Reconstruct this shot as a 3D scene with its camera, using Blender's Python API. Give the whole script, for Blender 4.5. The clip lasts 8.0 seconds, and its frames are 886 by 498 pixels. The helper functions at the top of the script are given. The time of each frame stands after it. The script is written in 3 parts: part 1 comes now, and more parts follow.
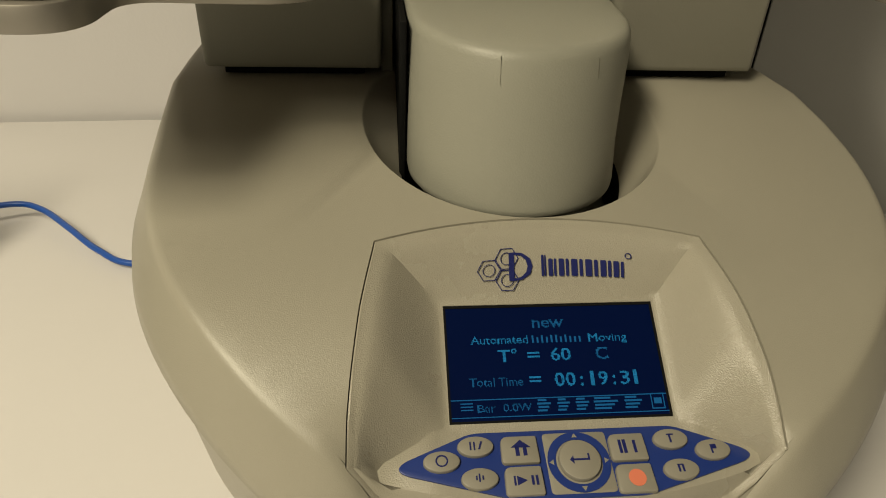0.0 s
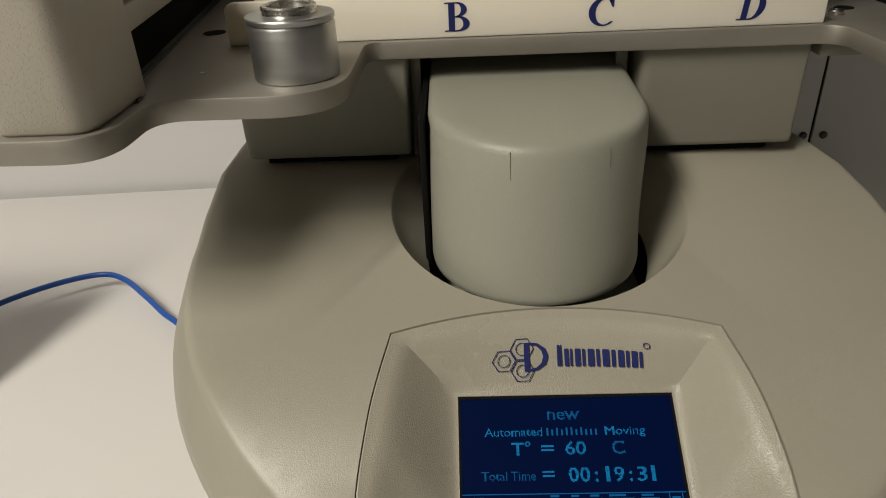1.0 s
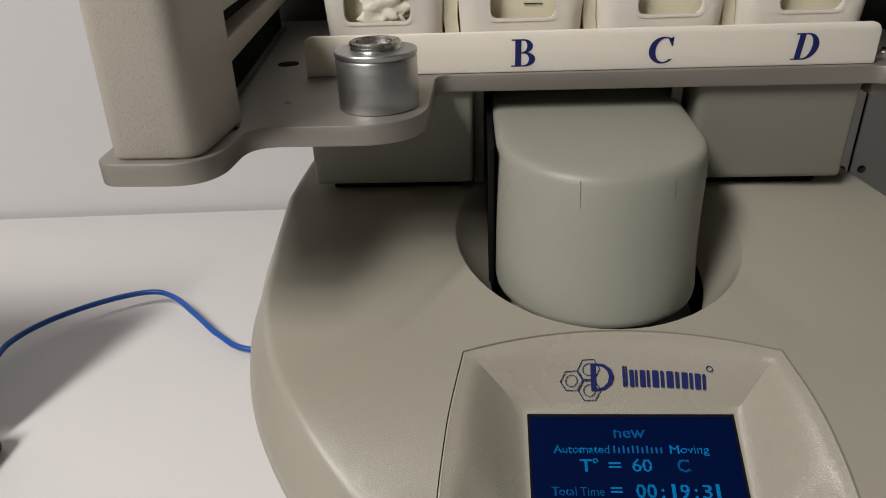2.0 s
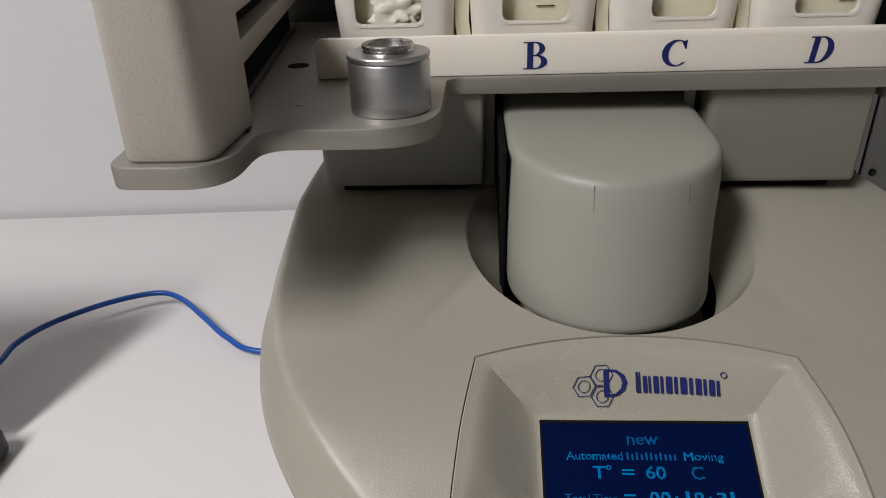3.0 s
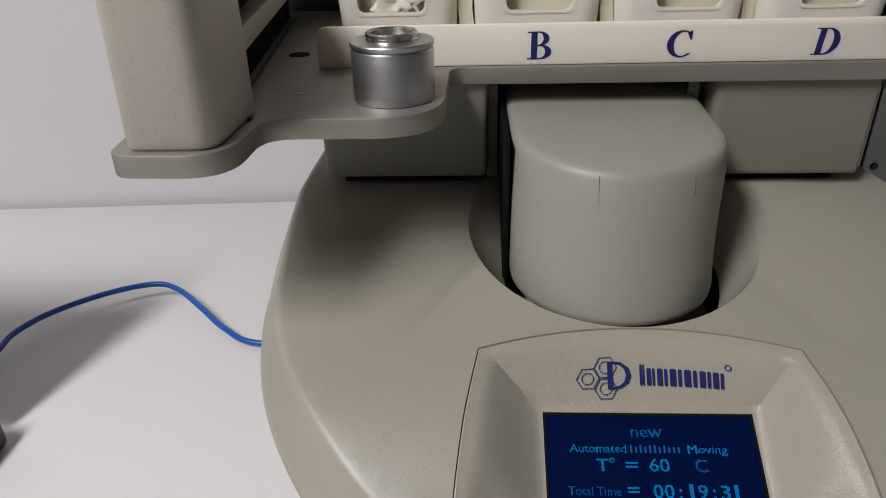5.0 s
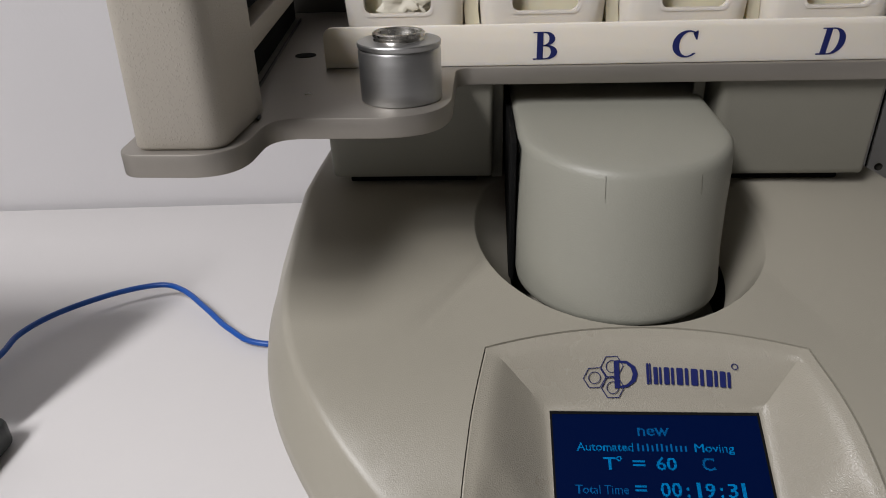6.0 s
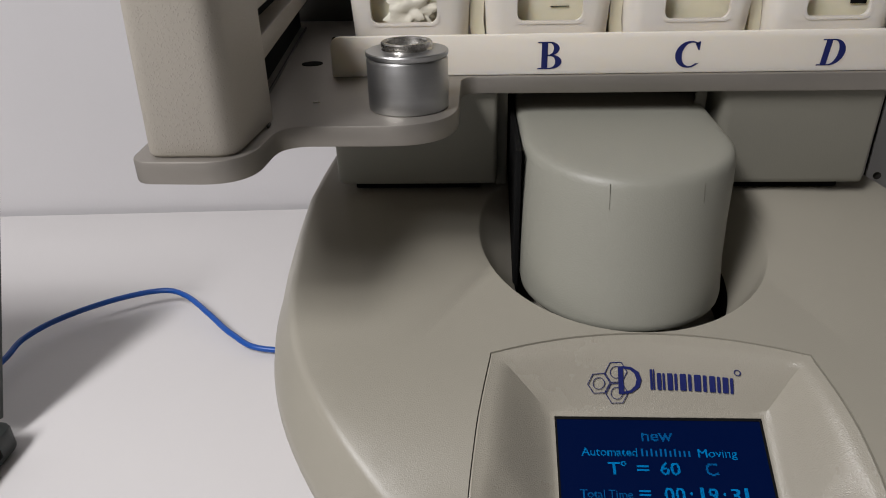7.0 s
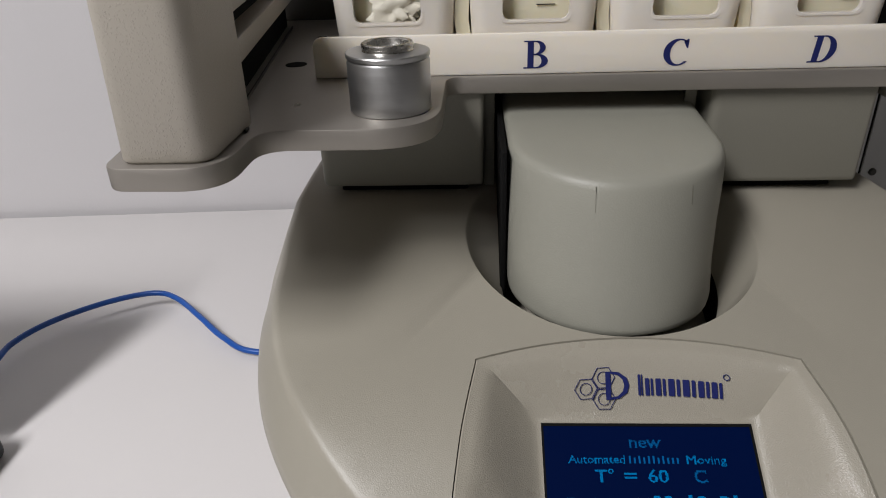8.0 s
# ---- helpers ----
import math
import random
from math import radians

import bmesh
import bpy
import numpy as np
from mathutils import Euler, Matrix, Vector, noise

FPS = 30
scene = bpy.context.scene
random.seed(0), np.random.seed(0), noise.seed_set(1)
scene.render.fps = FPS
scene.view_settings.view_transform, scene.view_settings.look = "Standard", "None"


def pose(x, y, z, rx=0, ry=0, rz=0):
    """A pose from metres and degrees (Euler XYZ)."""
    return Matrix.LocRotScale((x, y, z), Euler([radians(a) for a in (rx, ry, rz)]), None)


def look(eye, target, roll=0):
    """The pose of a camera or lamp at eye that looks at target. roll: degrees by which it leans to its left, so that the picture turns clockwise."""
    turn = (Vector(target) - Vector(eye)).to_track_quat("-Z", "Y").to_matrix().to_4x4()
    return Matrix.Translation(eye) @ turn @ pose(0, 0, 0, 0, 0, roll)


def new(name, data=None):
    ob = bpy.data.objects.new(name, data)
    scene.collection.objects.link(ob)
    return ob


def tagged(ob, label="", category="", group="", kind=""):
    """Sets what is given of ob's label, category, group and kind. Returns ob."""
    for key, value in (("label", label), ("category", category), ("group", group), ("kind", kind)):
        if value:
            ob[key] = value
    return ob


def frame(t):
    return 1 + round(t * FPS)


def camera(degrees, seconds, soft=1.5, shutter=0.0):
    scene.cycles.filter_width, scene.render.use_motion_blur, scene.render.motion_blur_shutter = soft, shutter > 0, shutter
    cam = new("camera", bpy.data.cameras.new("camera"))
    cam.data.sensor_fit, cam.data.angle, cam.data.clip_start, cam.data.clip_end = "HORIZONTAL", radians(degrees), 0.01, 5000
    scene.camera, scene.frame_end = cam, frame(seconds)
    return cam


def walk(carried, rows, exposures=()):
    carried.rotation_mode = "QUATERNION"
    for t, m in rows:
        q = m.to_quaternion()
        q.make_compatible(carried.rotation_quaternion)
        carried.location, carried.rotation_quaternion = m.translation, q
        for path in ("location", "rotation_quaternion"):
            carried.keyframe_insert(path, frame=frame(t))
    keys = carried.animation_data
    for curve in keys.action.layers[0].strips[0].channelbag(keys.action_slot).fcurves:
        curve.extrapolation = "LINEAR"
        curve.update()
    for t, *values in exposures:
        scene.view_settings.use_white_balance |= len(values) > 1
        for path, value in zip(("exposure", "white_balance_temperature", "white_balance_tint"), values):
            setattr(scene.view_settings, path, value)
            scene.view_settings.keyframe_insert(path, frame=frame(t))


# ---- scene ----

from mathutils import geometry

# ---- camera and walk ----
cam = camera(65.4, 8.0, soft=1.0)
PATH = [
    (0, (-0.079, -0.252, 0.346), (0.109, 1.417, -0.738), 2.6),
    (0.2, (-0.054, -0.242, 0.356), (0.018, 1.451, -0.706), 1.1),
    (0.3, (-0.042, -0.240, 0.361), (-0.054, 1.477, -0.664), -0.0),
    (0.5, (-0.032, -0.242, 0.364), (-0.091, 1.470, -0.667), -0.2),
    (0.8, (-0.036, -0.245, 0.364), (-0.084, 1.473, -0.658), -1.7),
    (1, (-0.043, -0.247, 0.372), (-0.114, 1.490, -0.619), -2.8),
    (1.2, (-0.055, -0.250, 0.376), (-0.109, 1.496, -0.600), -1.9),
    (1.5, (-0.064, -0.258, 0.377), (-0.138, 1.512, -0.552), -2.1),
    (2, (-0.072, -0.264, 0.380), (-0.177, 1.507, -0.542), -2.2),
    (3.5, (-0.077, -0.260, 0.381), (-0.190, 1.511, -0.542), -2.1),
    (4, (-0.077, -0.260, 0.379), (-0.189, 1.508, -0.550), -2.1),
    (4.5, (-0.079, -0.259, 0.379), (-0.180, 1.503, -0.563), -1.7),
    (6, (-0.083, -0.261, 0.378), (-0.190, 1.504, -0.556), -1.8),
    (6.5, (-0.086, -0.263, 0.379), (-0.200, 1.504, -0.551), -1.9),
    (7, (-0.087, -0.265, 0.380), (-0.188, 1.510, -0.537), -1.5),
    (7.5, (-0.082, -0.258, 0.380), (-0.174, 1.514, -0.542), -1.5),
    (8, (-0.079, -0.257, 0.381), (-0.181, 1.512, -0.548), -2.0),
]
EXPOSURES = [
    (0.0, -0.36, 8200, 3), (0.5, -0.38, 7500, 5), (1.0, -0.38, 6800, 8), (1.5, -0.36, 6350, 12), (2.0, -0.36, 6200, 13), (3.5, -0.36, 5950, 15), (8.0, -0.36, 5950, 15),
]
walk(cam, [(t, look(eye, target, roll)) for t, eye, target, roll in PATH], EXPOSURES)

# ---- world and lamps ----
world = bpy.data.worlds.new("room_air")
scene.world = world
world.use_nodes = True
world.node_tree.nodes["Background"].inputs[0].default_value = (0.9, 0.95, 1.0, 1)
world.node_tree.nodes["Background"].inputs[1].default_value = 0.01


def area_lamp(name, eye, target, sx, sy, watts, colour):
    d = bpy.data.lights.new(name, "AREA")
    d.shape, d.size, d.size_y, d.energy, d.color = "RECTANGLE", sx, sy, watts, colour
    ob = new(name, d)
    ob.matrix_world = look(eye, target)
    return ob


area_lamp("ceiling_lamp", (-0.93, -0.78, 1.72), (-0.93, -0.779, 0), 0.32, 0.7, 37, (1.0, 0.95, 0.86))
area_lamp("ceiling_lamp", (-1.15, -1.35, 1.72), (-1.15, -1.349, 0), 0.32, 0.8, 32, (1.0, 0.95, 0.86))


# ---- materials ----
def material(name, colour, rough=0.5, metal=0.0, grain=0.0, grain_scale=900.0, vary=0.06, vary_scale=18.0, bump_far=0.0, emit=None, coat=0.0, stretch=None, specks=None):
    m = bpy.data.materials.new(name)
    m.use_nodes = True
    nt = m.node_tree
    n, l = nt.nodes, nt.links
    b = n["Principled BSDF"]
    b.inputs["Roughness"].default_value = rough
    b.inputs["Metallic"].default_value = metal
    b.inputs["Coat Weight"].default_value = coat
    co = n.new("ShaderNodeTexCoord")
    src = co.outputs["Object"]
    if stretch:
        mp = n.new("ShaderNodeMapping")
        mp.inputs["Scale"].default_value = stretch
        l.new(src, mp.inputs["Vector"])
        src = mp.outputs["Vector"]
    big = n.new("ShaderNodeTexNoise")
    big.inputs["Scale"].default_value, big.inputs["Detail"].default_value, big.inputs["Roughness"].default_value = vary_scale, 5, 0.6
    l.new(src, big.inputs["Vector"])
    mix = n.new("ShaderNodeMix")
    mix.data_type = "RGBA"
    mix.inputs[6].default_value = (*[c * (1 - vary) for c in colour], 1)
    mix.inputs[7].default_value = (*[min(1, c * (1 + vary)) for c in colour], 1)
    l.new(big.outputs["Fac"], mix.inputs[0])
    l.new(mix.outputs[2], b.inputs["Base Color"])
    ramp = n.new("ShaderNodeMapRange")
    ramp.inputs["To Min"].default_value, ramp.inputs["To Max"].default_value = max(0.02, rough - 0.06), min(1, rough + 0.06)
    l.new(big.outputs["Fac"], ramp.inputs["Value"])
    l.new(ramp.outputs["Result"], b.inputs["Roughness"])
    if grain:
        fine = n.new("ShaderNodeTexVoronoi" if specks else "ShaderNodeTexNoise")
        fine.inputs["Scale"].default_value, fine.inputs["Detail"].default_value = grain_scale, 0 if specks else 2
        if specks:
            # bends the specks out of round
            bend = n.new("ShaderNodeTexNoise")
            bend.inputs["Scale"].default_value = grain_scale * 1.6
            l.new(src, bend.inputs["Vector"])
            shift = n.new("ShaderNodeVectorMath")
            shift.operation = "MULTIPLY_ADD"
            shift.inputs[1].default_value = (0.9 / grain_scale,) * 3
            l.new(bend.outputs["Color"], shift.inputs[0])
            l.new(src, shift.inputs[2])
            l.new(shift.outputs["Vector"], fine.inputs["Vector"])
        else:
            l.new(src, fine.inputs["Vector"])
        bump = n.new("ShaderNodeBump")
        bump.inputs["Strength"].default_value, bump.inputs["Distance"].default_value = grain, 0.0006
        height = fine.outputs["Distance" if specks else "Fac"]
        if specks:
            # round specks scattered over the paint
            cut = n.new("ShaderNodeMapRange")
            cut.interpolation_type = "SMOOTHSTEP"
            cut.inputs["From Min"].default_value, cut.inputs["From Max"].default_value = specks
            l.new(height, cut.inputs["Value"])
            height = cut.outputs["Result"]
        l.new(height, bump.inputs["Height"])
        l.new(bump.outputs["Normal"], b.inputs["Normal"])
    if emit:
        b.inputs["Emission Color"].default_value = (*emit[:3], 1)
        b.inputs["Emission Strength"].default_value = emit[3]
    return m


PUTTY = material("putty_plastic", (0.325, 0.305, 0.25), 0.36, grain=0.18, grain_scale=1900, vary=0.03)
CONSOLE = material("console_plastic", (0.345, 0.322, 0.265), 0.28, grain=0.44, grain_scale=1600, vary=0.03)
COVER = material("cover_plastic", (0.29, 0.288, 0.242), 0.43, grain=0.2, grain_scale=1100, vary=0.03)
TEXTURED = material("textured_paint", (0.42, 0.388, 0.33), 0.43, grain=0.32, grain_scale=820, vary=0.04, specks=(0.42, 0.08))
BOXGREY = material("grey_painted_case", (0.205, 0.198, 0.162), 0.5, grain=0.15, vary=0.04)
ALU = material("brushed_aluminium", (0.52, 0.51, 0.49), 0.42, 0.9, grain=0.1, grain_scale=500, vary=0.08, vary_scale=30)
ALU_TOP = material("milled_aluminium", (0.34, 0.318, 0.285), 0.55, 0.8, grain=0.12, grain_scale=300, vary=0.12, vary_scale=14)
TURNED = material("turned_aluminium", (0.48, 0.48, 0.475), 0.36, 0.95, grain=0.1, grain_scale=400, vary=0.08, stretch=(1, 1, 30))
STEEL = material("worn_steel", (0.55, 0.535, 0.50), 0.27, 1.0, grain=0.1, grain_scale=400, vary=0.15, vary_scale=120)
WHITE = material("white_plastic", (0.82, 0.76, 0.665), 0.4, grain=0.05, vary=0.02)
CREAM = material("cream_plastic", (0.84, 0.79, 0.60), 0.5, grain=0.05, vary=0.06, vary_scale=40)
for m in (WHITE, CREAM):
    b = m.node_tree.nodes["Principled BSDF"]
    b.inputs["Subsurface Weight"].default_value, b.inputs["Subsurface Scale"].default_value = 0.35, 0.012
    b.inputs["Subsurface Radius"].default_value = (1.0, 0.85, 0.6)
PAPER = material("paper_wipe", (0.74, 0.71, 0.60), 0.8, grain=0.2, grain_scale=300, vary=0.04)
NAVY = material("navy_print", (0.008, 0.014, 0.11), 0.4, vary=0.1)
BLUE = material("blue_keypad", (0.012, 0.035, 0.19), 0.35, grain=0.05)
KEY = material("rubber_key", (0.25, 0.235, 0.195), 0.5, grain=0.1)
RED = material("red_dot", (0.72, 0.2, 0.12), 0.5)
# black for rubber and ports, also painted in for shade in gaps and holes
BLACK = material("black_parts_and_shade", (0.006, 0.006, 0.006), 0.8)
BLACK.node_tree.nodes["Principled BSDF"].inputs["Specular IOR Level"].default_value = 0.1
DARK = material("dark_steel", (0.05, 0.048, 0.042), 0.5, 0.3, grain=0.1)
LAPTOP = material("black_laptop", (0.018, 0.022, 0.02), 0.45, grain=0.15, grain_scale=1200)
CABLE = material("blue_cable_jacket", (0.008, 0.08, 0.38), 0.35, grain=0.04)
DESK = material("white_laminate", (0.665, 0.648, 0.638), 0.45, grain=0.06, grain_scale=500, vary=0.02, vary_scale=6)
WALL = material("white_wall_paint", (0.67, 0.657, 0.662), 0.6, grain=0.25, grain_scale=250, vary=0.02, vary_scale=4)
CABINET = material("grey_cabinet_paint", (0.46, 0.46, 0.445), 0.42, 0.1, grain=0.1, vary=0.05, vary_scale=9)
SCREEN = material("lcd_glass", (0.001, 0.002, 0.012), 0.3, vary=0.0, emit=(0.0, 0.016, 0.11, 0.25))
LCDTEXT = material("lcd_text", (0.004, 0.03, 0.06), 0.5, vary=0.0, emit=(0.0, 0.27, 0.66, 0.70))
LCDDIM = material("lcd_dim_text", (0.004, 0.02, 0.05), 0.5, vary=0.0, emit=(0.0, 0.17, 0.47, 0.55))
for m in (SCREEN, LCDTEXT, LCDDIM):
    m.node_tree.nodes["Principled BSDF"].inputs["Specular IOR Level"].default_value = 0.04
# grey of the unseen room shell, picked for how much light it bounces
DULL = material("dull_unseen_room", (0.36, 0.35, 0.33), 0.7, grain=0.2, vary=0.05)
FLOOR = material("grey_floor", (0.12, 0.12, 0.12), 0.5, vary=0.1)


# ---- builders ----
def part(name, bm, mat, parent=None, label="", smooth=35):
    me = bpy.data.meshes.new(name)
    bmesh.ops.recalc_face_normals(bm, faces=bm.faces)
    for f in bm.faces:
        f.smooth = smooth > 0
    if smooth:
        lim = radians(smooth)
        for e in bm.edges:
            if len(e.link_faces) == 2 and e.calc_face_angle(0) > lim:
                e.smooth = False
    bm.to_mesh(me)
    bm.free()
    me.materials.append(mat)
    ob = new(name, me)
    if parent:
        ob.parent = parent
    if label:
        ob["label"] = label
    return ob


def thing(name, label, category, at=(0, 0, 0), kind="", group=""):
    ob = new(name)
    ob.location = at
    ob.empty_display_size = 0.02
    return tagged(ob, label, category, group, kind)


def fillet(points, seg=6):
    """A plan outline from (x, y, radius) corners."""
    out, n = [], len(points)
    for i, (x, y, r) in enumerate(points):
        p = Vector((x, y))
        a, b = Vector(points[i - 1][:2]) - p, Vector(points[(i + 1) % n][:2]) - p
        if r <= 0:
            out.append((x, y))
            continue
        ang = a.angle(b)
        d = min(r / math.tan(ang / 2), a.length * 0.49, b.length * 0.49)
        a, b = p + a.normalized() * d, p + b.normalized() * d
        for k in range(seg + 1):
            u = k / seg
            q = a * (1 - u) ** 2 + p * 2 * u * (1 - u) * 0.9 + (a + b) * 0.5 * 2 * u * (1 - u) * 0.1 + b * u ** 2
            out.append((q.x, q.y))
    return out


def loft(rings, cap0=True, cap1=True, closed=True, bm=None):
    bm = bm or bmesh.new()
    vs = [[bm.verts.new(p) for p in r] for r in rings]
    n = len(rings[0])
    for a, b in zip(vs, vs[1:]):
        for i in range(n if closed else n - 1):
            j = (i + 1) % n
            bm.faces.new((a[i], a[j], b[j], b[i]))
    if cap0:
        bm.faces.new(vs[0][::-1])
    if cap1:
        bm.faces.new(vs[-1])
    return bm


def inset(outline, d):
    """The outline (counter-clockwise) moved inwards by d."""
    n, out = len(outline), []
    for i in range(n):
        a, p, b = Vector(outline[i - 1]), Vector(outline[i]), Vector(outline[(i + 1) % n])
        t = (p - a).normalized() + (b - p).normalized()
        t = t.normalized() if t.length > 1e-9 else (b - a).normalized()
        out.append((p.x - t.y * d, p.y + t.x * d))
    return out


def prism(outline, z0, z1, edge=0.001):
    """A plate with softened top and bottom edges from a counter-clockwise plan outline."""
    rings = []
    for d, z in ((edge, z0), (edge * 0.3, z0 + edge * 0.3), (0, z0 + edge), (0, z1 - edge), (edge * 0.3, z1 - edge * 0.3), (edge, z1)):
        rings.append([(x, y, z) for x, y in (inset(outline, d) if d else outline)])
    return loft(rings)


def rounded_box(x0, x1, y0, y1, z0, z1, r=0.004, edge=0.001, seg=5):
    return prism(fillet([(x0, y0, r), (x1, y0, r), (x1, y1, r), (x0, y1, r)], seg), z0, z1, edge)


def disc_rings(profile, seg=48, cx=0.0, cy=0.0, cap0=True, cap1=True):
    return loft([[(cx + r * math.cos(2 * math.pi * i / seg), cy + r * math.sin(2 * math.pi * i / seg), z) for i in range(seg)] for r, z in profile], cap0, cap1)


def tube(points, r, seg=12, sub=8):
    """A round cable through points, smoothed."""
    pts = [Vector(p) for p in points]
    fine = []
    for i in range(len(pts) - 1):
        p0, p1, p2, p3 = pts[max(0, i - 1)], pts[i], pts[i + 1], pts[min(len(pts) - 1, i + 2)]
        for k in range(sub):
            u = k / sub
            fine.append(0.5 * (2 * p1 + (p2 - p0) * u + (2 * p0 - 5 * p1 + 4 * p2 - p3) * u * u + (3 * p1 - p0 - 3 * p2 + p3) * u ** 3))
    fine.append(pts[-1])
    rings = []
    for i, p in enumerate(fine):
        d = (fine[min(i + 1, len(fine) - 1)] - fine[max(0, i - 1)]).normalized()
        s = d.cross(Vector((0, 0, 1))).normalized()
        w = s.cross(d)
        rings.append([p + s * r * math.cos(2 * math.pi * k / seg) + w * r * math.sin(2 * math.pi * k / seg) for k in range(seg)])
    return loft(rings)


def flat(outlines, m, height=0.0004, bm=None):
    """Raised flat shapes from plan outlines, laid by the matrix m."""
    bm = bm or bmesh.new()
    for o in outlines:
        lo = [bm.verts.new(m @ Vector((x, y, 0))) for x, y in o]
        hi = [bm.verts.new(m @ Vector((x, y, height))) for x, y in o]
        bm.faces.new(hi)
        for i in range(len(o)):
            j = (i + 1) % len(o)
            bm.faces.new((lo[i], lo[j], hi[j], hi[i]))
    return bm


def rect(x0, y0, x1, y1):
    return [(x0, y0), (x1, y0), (x1, y1), (x0, y1)]


def ring_strip(outer, inner, m, height=0.0004):
    """A flat band between two outlines of equal count."""
    bm = bmesh.new()
    n = len(outer)
    a = [bm.verts.new(m @ Vector((x, y, height))) for x, y in outer]
    b = [bm.verts.new(m @ Vector((x, y, height))) for x, y in inner]
    c = [bm.verts.new(m @ Vector((x, y, 0))) for x, y in outer]
    d = [bm.verts.new(m @ Vector((x, y, 0))) for x, y in inner]
    for i in range(n):
        j = (i + 1) % n
        bm.faces.new((a[i], a[j], b[j], b[i]))
        bm.faces.new((c[i], c[j], a[j], a[i]))
        bm.faces.new((b[i], b[j], d[j], d[i]))
    return bm


def lettering(words, size, m, align="LEFT", bold=0.0, squeeze=1.0):
    cu = bpy.data.curves.new("lettering", "FONT")
    cu.body, cu.size, cu.align_x, cu.offset, cu.resolution_u = words, size, align, bold, 3
    tmp = bpy.data.objects.new("lettering", cu)
    scene.collection.objects.link(tmp)
    bpy.context.view_layer.update()
    me = bpy.data.meshes.new_from_object(tmp.evaluated_get(bpy.context.evaluated_depsgraph_get()))
    bpy.data.objects.remove(tmp)
    bm = bmesh.new()
    bm.from_mesh(me)
    bpy.data.meshes.remove(me)
    bpy.data.curves.remove(cu)
    bmesh.ops.transform(bm, matrix=m @ Matrix.Diagonal((squeeze, 1, 1, 1)), verts=bm.verts)
    return bm


def circle(cx, cy, r, n=32, ry=None):
    ry = ry or r
    return [(cx + r * math.cos(2 * math.pi * i / n), cy + ry * math.sin(2 * math.pi * i / n)) for i in range(n)]


# ---- the room ----
def slab(name, x0, x1, y0, y1, z0, z1, mat, label, category, edge=0.002):
    return tagged(part(name, rounded_box(x0, x1, y0, y1, z0, z1, 0.003, edge, 2), mat), label, category, kind="structure")


bench_top = slab("worktop", -2.2, 2.2, -0.75, 0.575, -0.035, 0.0, DESK, "white laminate laboratory bench top along the wall", "bench")
back_wall = slab("wall_north", -2.6, 2.6, 0.585, 0.70, -0.9, 1.80, WALL, "plain white painted wall behind the bench", "wall")
# walls and ceiling in DULL are unseen, added to close in the light
slab("wall_west", -2.7, -2.58, -3.0, 0.58, -0.9, 1.80, DULL, "plain grey side wall, added out of view", "wall")
slab("wall_east", 2.58, 2.7, -3.0, 0.9, -0.9, 1.80, DULL, "plain grey side wall, added out of view", "wall")
slab("wall_south", -2.6, 2.6, -3.1, -2.98, -0.9, 1.80, DULL, "plain grey wall across the room, added out of view", "wall")
slab("ceiling", -2.6, 2.6, -3.0, 0.9, 1.80, 1.88, DULL, "plain grey ceiling, added out of view", "ceiling")
slab("floor", -2.6, 2.6, -3.0, 0.9, -0.95, -0.90, FLOOR, "grey floor", "floor")
# the instrument stands a little askew to the bench and its wall
for ob in (bench_top, back_wall):
    ob.matrix_world = Matrix.Translation((-0.42, 0.596, 0)) @ pose(0, 0, 0, 0, 0, 3.0) @ Matrix.Translation((0.42, -0.585, 0))

# ---- microwave synthesizer ----
CX = -0.003
unit = thing("microwave_synthesizer", "beige microwave synthesizer with blue display on a white bench", "lab instrument", (CX, 0.1, 0))


def ease_in(t):
    t = min(1.0, max(0.0, t))
    return t * t * (3 - 2 * t)


def uz(y, x=1.0):
    """Height of the domed lid, with the lowered front where the keys lie."""
    return 0.173 + 0.22 * min(y, 0.15) - (4.5 * y * y if y < 0 else 0) - 0.022 * ease_in((0.095 - abs(x)) / 0.024) * ease_in((-0.046 - y) / 0.026)


def crease(n=60):
    pts = []
    for i in range(n + 1):
        a = math.pi + math.pi * i / n
        pts.append((0.190 * math.cos(a), 0.085 + 0.184 * math.sin(a)))
    pts += [(0.189, 0.11), (0.184, 0.14), (0.178, 0.17), (0.172, 0.21), (0.166, 0.25), (0.156, 0.285), (0.135, 0.31), (0.09, 0.318)]
    pts += [(-0.09, 0.330), (-0.150, 0.322), (-0.180, 0.300), (-0.189, 0.27), (-0.192, 0.23), (-0.193, 0.19), (-0.193, 0.15), (-0.192, 0.11)]
    return pts


def put(bm):
    """Moves a mesh built about the unit's middle line into the unit's own axes."""
    bmesh.ops.translate(bm, verts=bm.verts, vec=(0, -0.1, 0))
    return bm


WELL = circle(0.0005, 0.1150, 0.0845, 64)
SIDE_X = ((0.016, 0.0775), (0.0, 0.0805), (-0.021, 0.0843), (-0.045, 0.0875), (-0.060, 0.0892), (-0.073, 0.0895))


